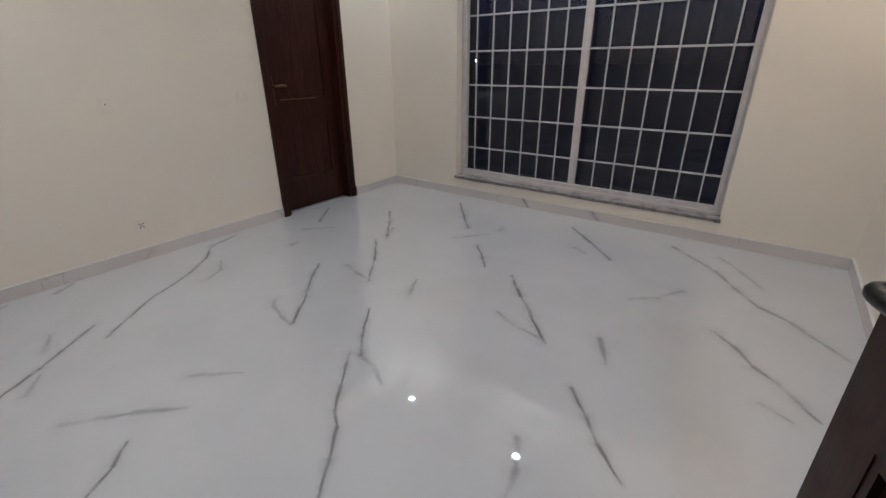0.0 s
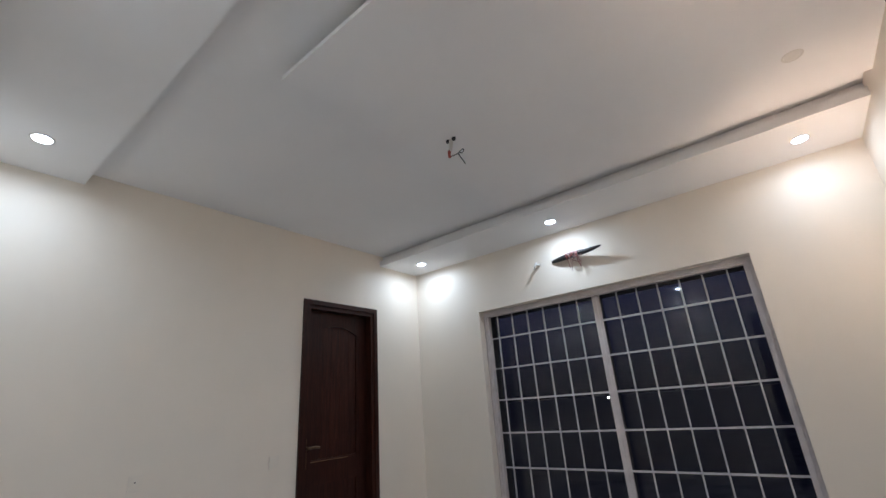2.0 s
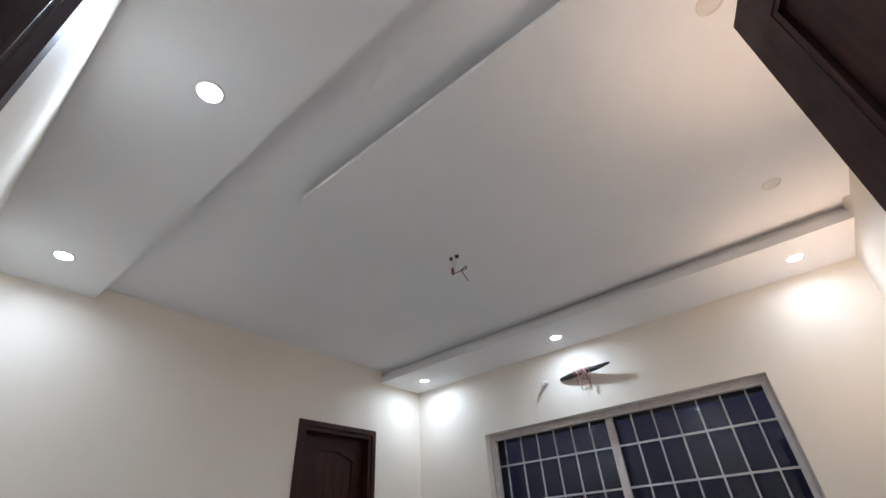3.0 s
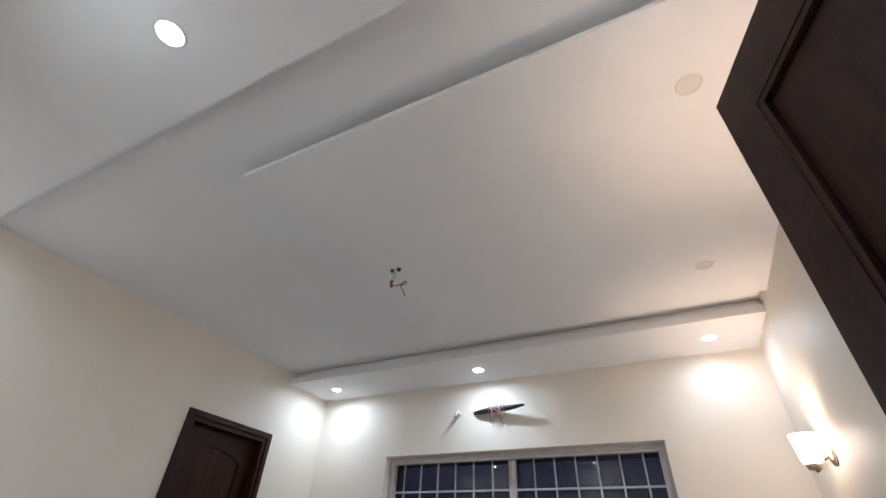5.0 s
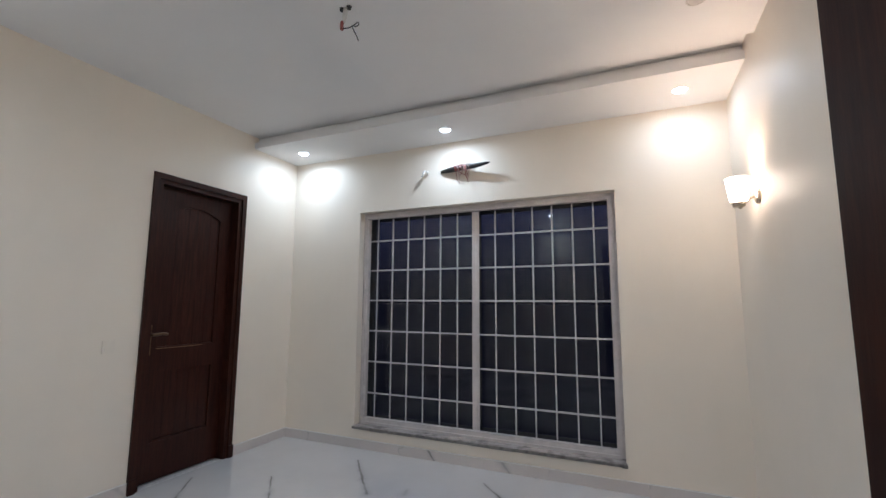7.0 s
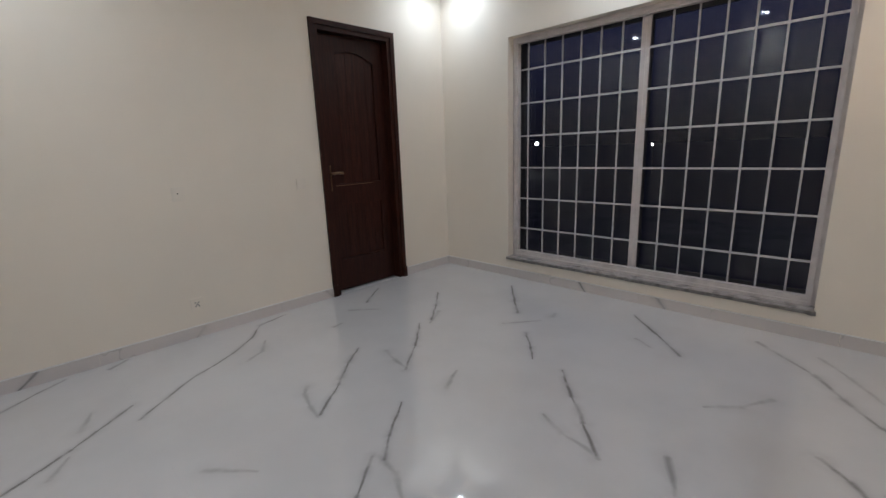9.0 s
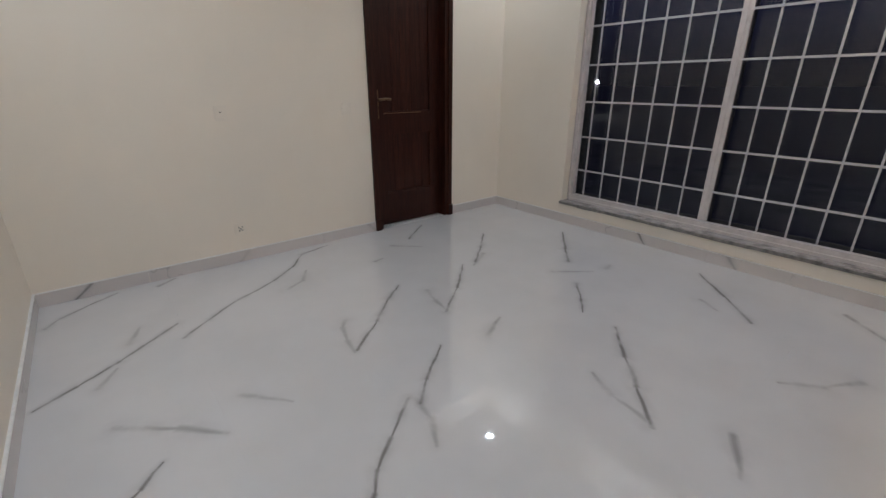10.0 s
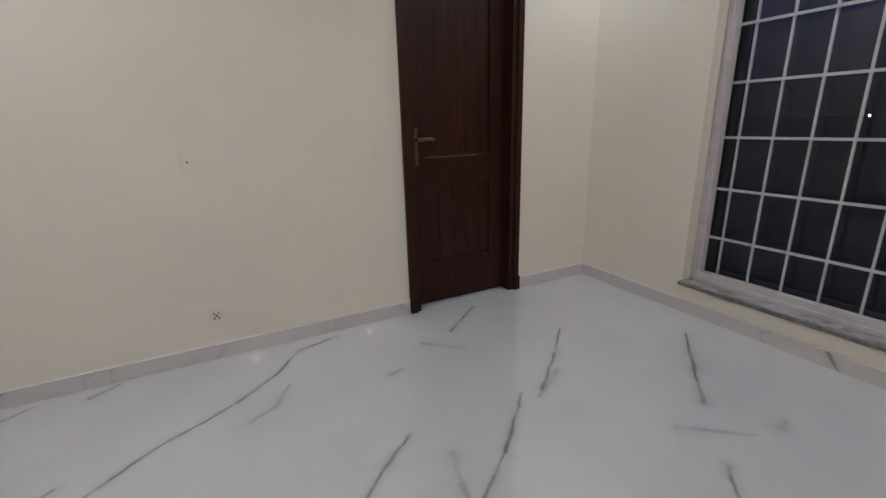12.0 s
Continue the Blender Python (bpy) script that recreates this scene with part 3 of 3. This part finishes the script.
def marble(name, strokes, free_veins=0.0, tone=(0.668, 0.652, 0.652)):
    """White polished porcelain, printed with the given strokes and, if wanted, with random thin veins."""
    m, nodes, links, p = node_mat(name)
    geo = nodes.new("ShaderNodeNewGeometry")
    flat = nodes.new("ShaderNodeVectorMath")
    flat.operation = "MULTIPLY"
    links.new(geo.outputs["Position"], flat.inputs[0])
    flat.inputs[1].default_value = (1, 1, 0)
    last = geo.outputs["Position"] if free_veins else flat.outputs[0]
    for scale, amount in ((4.0, 0.012 if free_veins else 0.020), (12.0, 0.014)):
        nz = add(nodes, "ShaderNodeTexNoise", Scale=scale, Detail=1.0, Roughness=0.4)
        links.new(geo.outputs["Position"], nz.inputs["Vector"])
        sub = nodes.new("ShaderNodeVectorMath")
        sub.operation = "SUBTRACT"
        links.new(nz.outputs["Color"], sub.inputs[0])
        sub.inputs[1].default_value = (0.5, 0.5, 0.5)
        mul = nodes.new("ShaderNodeVectorMath")
        mul.operation = "MULTIPLY"
        links.new(sub.outputs[0], mul.inputs[0])
        mul.inputs[1].default_value = (amount, amount, 0.0)
        plus = nodes.new("ShaderNodeVectorMath")
        links.new(last, plus.inputs[0])
        links.new(mul.outputs[0], plus.inputs[1])
        last = plus.outputs[0]
    cloud = ramp(nodes, links, world_noise(nodes, links, 1.7, 5), 0.35, 0.7)
    c = mix_colour(nodes, links, cloud, tone, tuple(v * 0.93 for v in tone))
    core = halo = None
    for x0, y0, x1, y1, w, s, *rise in strokes:
        g = nodes.new("ShaderNodeGroup")
        g.node_tree = vein_group
        links.new(last, g.inputs["P"])
        g.inputs["A"].default_value, g.inputs["B"].default_value = (x0, y0, rise[0] if rise else 0), (x1, y1, 0)
        g.inputs["Width"].default_value, g.inputs["Strength"].default_value = w, s
        if core:
            links.new(core, g.inputs["Core"])
            links.new(halo, g.inputs["Halo"])
        core, halo = g.outputs["Core"], g.outputs["Halo"]
    if core:
        patch = ramp(nodes, links, world_noise(nodes, links, 9, 3), 0.3, 0.62, 0.1, 0.95)
        k = nodes.new("ShaderNodeMath")
        k.operation = "MULTIPLY"
        links.new(halo, k.inputs[0])
        links.new(patch, k.inputs[1])
        c = mix_colour(nodes, links, k.outputs[0], c, (0.43, 0.41, 0.41))
        rub = ramp(nodes, links, world_noise(nodes, links, 7, 4), 0.36, 0.6, 0.3, 1.0)
        k2 = nodes.new("ShaderNodeMath")
        k2.operation = "MULTIPLY"
        links.new(core, k2.inputs[0])
        links.new(rub, k2.inputs[1])
        c = mix_colour(nodes, links, k2.outputs[0], c, (0.215, 0.20, 0.19))
    if free_veins:
        nz = add(nodes, "ShaderNodeTexNoise", Scale=1.6, Detail=4.0, Roughness=0.55)
        links.new(last, nz.inputs["Vector"])
        line = nodes.new("ShaderNodeMath")
        line.operation = "SUBTRACT"
        links.new(nz.outputs["Fac"], line.inputs[0])
        line.inputs[1].default_value = 0.5
        ab = nodes.new("ShaderNodeMath")
        ab.operation = "ABSOLUTE"
        links.new(line.outputs[0], ab.inputs[0])
        thin = ramp(nodes, links, ab.outputs[0], 0.0, 0.007, free_veins, 0.0)
        gate = ramp(nodes, links, world_noise(nodes, links, 2.3, 2), 0.5, 0.6)
        k3 = nodes.new("ShaderNodeMath")
        k3.operation = "MULTIPLY"
        links.new(thin, k3.inputs[0])
        links.new(gate, k3.inputs[1])
        c = mix_colour(nodes, links, k3.outputs[0], c, (0.24, 0.22, 0.21))
    links.new(c, p.inputs["Base Color"])
    links.new(ramp(nodes, links, world_noise(nodes, links, 2.5, 3), 0.3, 0.7, 0.012, 0.026), p.inputs["Roughness"])
    p.inputs["IOR"].default_value = 1.75
    return m


STROKES = []


def veins(w, s, *points):
    """A printed vein along a few turning points of the floor."""
    for (x0, y0), (x1, y1) in zip(points, points[1:]):
        STROKES.append((x0, y0, x1, y1, w * 1.28, s))


# bold strokes, a pair or more to a tile
veins(0.0069, 0.95, (-2.357, 0.602), (-2.229, 0.437), (-2.142, 0.337), (-2.040, 0.185), (-1.960, 0.055))
veins(0.006, 0.85, (-2.179, 0.600), (-2.298, 0.735), (-2.444, 0.931), (-2.495, 1.033), (-2.576, 1.180))
veins(0.006, 0.9, (-2.576, 1.180), (-2.721, 1.360), (-2.910, 1.492), (-2.969, 1.719))
veins(0.0069, 0.95, (-1.120, 0.085), (-1.254, 0.264), (-1.302, 0.336), (-1.372, 0.407))
veins(0.007, 0.95, (-1.550, 1.213), (-1.727, 1.424), (-1.900, 1.606), (-2.017, 1.754))
veins(0.0068, 0.95, (-1.572, 1.777), (-1.765, 2.016), (-2.018, 2.288))
veins(0.0068, 0.85, (-1.997, 2.389), (-2.182, 2.619), (-2.409, 2.864))
veins(0.0065, 0.95, (-1.068, 1.228), (-1.174, 1.343), (-1.334, 1.544))
veins(0.0065, 0.95, (-1.120, 1.205), (-0.992, 1.050), (-0.903, 0.938), (-0.834, 0.884), (-0.742, 0.769), (-0.658, 0.665))
veins(0.0085, 0.95, (-0.440, 1.812), (-0.590, 1.988), (-0.729, 2.145), (-0.902, 2.345))
veins(0.0065, 0.95, (-0.218, 1.585), (-0.120, 1.474), (-0.042, 1.368), (0.074, 1.256))
veins(0.0105, 0.72, (0.195, 2.378), (0.292, 2.295), (0.374, 2.179), (0.456, 2.113), (0.593, 1.936))
veins(0.0115, 0.58, (-0.176, 3.432), (0.114, 3.154), (0.236, 2.965), (0.368, 2.785), (0.502, 2.699), (0.708, 2.469))
veins(0.008, 0.9, (-0.473, 2.944), (-0.683, 3.161), (-0.915, 3.406))
veins(0.0065, 0.9, (-1.331, 2.644), (-1.197, 2.481), (-1.097, 2.355))
veins(0.0085, 0.9, (-1.594, 2.906), (-1.756, 3.099), (-2.014, 3.417))
veins(0.0065, 0.9, (-2.698, 2.303), (-2.923, 2.601))
veins(0.006, 0.85, (-2.722, 0.062), (-2.809, 0.130), (-2.912, 0.261), (-2.989, 0.389))
# faint smears across the grain
veins(0.012, 0.42, (-0.006, 2.744), (-0.097, 2.589), (-0.226, 2.472))
veins(0.011, 0.4, (-0.451, 1.825), (-0.627, 1.858), (-0.755, 1.928))
veins(0.012, 0.55, (-0.233, 1.997), (-0.149, 1.813))
veins(0.011, 0.5, (-0.276, 1.228), (-0.223, 1.108), (-0.197, 1.003))
veins(0.012, 0.5, (-1.657, 0.286), (-1.513, 0.469), (-1.380, 0.606))
veins(0.011, 0.34, (-1.563, 0.697), (-1.399, 0.850))
veins(0.011, 0.38, (-1.836, 1.299), (-1.780, 1.254), (-1.649, 1.216), (-1.540, 1.195))
veins(0.012, 0.55, (-1.262, 1.789), (-1.345, 1.957))
veins(0.012, 0.4, (-1.851, 1.850), (-1.715, 1.811), (-1.600, 1.790))
veins(0.012, 0.4, (-1.093, 1.227), (-0.978, 1.212), (-0.864, 1.146))
veins(0.011, 0.36, (0.406, 1.930), (0.503, 1.883))
veins(0.010, 0.4, (-1.975, 0.252), (-2.084, 0.322))
veins(0.010, 0.45, (-2.445, 1.838), (-2.463, 1.910))
veins(0.011, 0.4, (-2.396, 1.198), (-2.460, 1.325), (-2.605, 1.403))
veins(0.010, 0.4, (-1.546, 2.672), (-1.377, 2.882))
veins(0.012, 0.4, (-2.079, 2.551), (-1.964, 2.338))
veins(0.010, 0.35, (-2.648, 2.106), (-2.480, 2.276))
veins(0.011, 0.38, (-2.288, 0.387), (-2.439, 0.444))
veins(0.010, 0.35, (-0.753, 3.014), (-0.640, 2.946))
veins(0.013, 0.45, (-1.350, 2.998), (-1.368, 3.067))
veins(0.010, 0.5, (-2.944, 0.591), (-3.010, 0.695))
veins(0.011, 0.34, (0.120, 3.407), (0.246, 3.231), (0.375, 3.028))
WEST_FACE, NORTH_FACE = WEST + 0.011, NORTH - 0.011
SKIRTING = marble("veined porcelain skirting", [(WEST_FACE, 0.28, WEST_FACE, 0.19, 0.009, 0.9, 0.075), (-1.485, NORTH_FACE, -1.425, NORTH_FACE, 0.010, 0.8, 0.08),
                                                (-0.86, NORTH_FACE, -0.79, NORTH_FACE, 0.012, 0.85, 0.085), (WEST_FACE, 1.16, WEST_FACE, 1.10, 0.012, 0.35, 0.06),
                                                (WEST_FACE, 2.13, WEST_FACE, 2.20, 0.014, 0.4, 0.08)], 0.3, (0.71, 0.645, 0.615))
GROUT = plain("pale grey grout", (0.62, 0.605, 0.60), 0.3, 0.0, 0.08, 30)

floor = structure("floor", solid((WEST - WALL - 0.3, -1.75, -0.1, EAST + WALL, NORTH + WALL, -0.002), (EAST + WALL, -1.75, -0.1, 2.0, SOUTH - WALL, -0.002)),
                  GROUT, "polished white marble-look tiled floor with dark veins", "floor")
ROWS_Y = [SOUTH, 0.617, 1.197, 1.772, 2.346, 2.92, 3.494, NORTH]
TILE, GAP = 1.166, 0.00006
tile_meshes = {}
for r, (y0, y1) in enumerate(zip(ROWS_Y, ROWS_Y[1:])):
    start = -2.15 if r in (1 + 1, 3, 5) else -2.60
    xs = [WEST] + [start + TILE * k for k in range(-1, 4) if WEST + 0.02 < start + TILE * k < EAST - 0.02] + [EAST]
    printed = [v for v in STROKES if min(v[1], v[3]) < y1 + 0.05 and max(v[1], v[3]) > y0 - 0.05]
    glaze = marble("polished veined porcelain", printed)
    for x0, x1 in zip(xs, xs[1:]):
        size = (r, round(x1 - x0, 4), round(y1 - y0, 4))
        if size not in tile_meshes:
            tile_meshes[size] = to_mesh("tile", solid((GAP, GAP, -0.008, size[1] - GAP, size[2] - GAP, 0.0)), glaze)
        ob = new("tile", tile_meshes[size])
        ob.location, ob.parent = (x0, y0, 0), floor
# threshold and hall floor
part("threshold", solid((ENTRY[0] + 0.076, SOUTH - WALL, -0.008, ENTRY[1] - 0.076, SOUTH - GAP, 0.0)), SKIRTING, floor, "marble threshold strip")

# skirting tiles
CAP_LINE = plain("pale filler", (0.84, 0.81, 0.78), 0.6, 0.0, 0.12, 40)
for name, x0, y0, x1, y1, marks in (("baseboard_west", WEST, SOUTH, WEST + 0.011, DOOR[0] - 0.001, (0.562, 1.728)), ("baseboard_west_end", WEST, DOOR[1] + 0.001, WEST + 0.011, NORTH, ()),
                             ("baseboard_north", WEST + 0.011, NORTH - 0.011, EAST - 0.011, NORTH, (-2.15, -0.985, 0.18)), ("baseboard_east", EAST - 0.011, SOUTH, EAST, NORTH, (0.562, 1.728, 2.894)),
                             ("baseboard_south", WEST + 0.011, SOUTH, ENTRY[0] - 0.001, SOUTH + 0.011, (-2.15, -0.985))):
    run = tagged(new(name), "grey-white veined porcelain skirting tiles", "skirting", kind="structure")
    along_x = x1 - x0 > y1 - y0
    cuts = [x0, *marks, x1] if along_x else [y0, *marks, y1]
    part("grout_line", solid((x0, y0, SKIRT + 0.0004, x1, y1, SKIRT + 0.0052)), CAP_LINE, run, "pale line of filler along the top")
    for a, b in zip(cuts, cuts[1:]):
        part("skirting_tile", solid((a + 0.0008, y0, 0.0005, b - 0.0008, y1, SKIRT) if along_x else (x0, a + 0.0008, 0.0005, x1, b - 0.0008, SKIRT), bevel=0.0015, segments=1), SKIRTING, run)
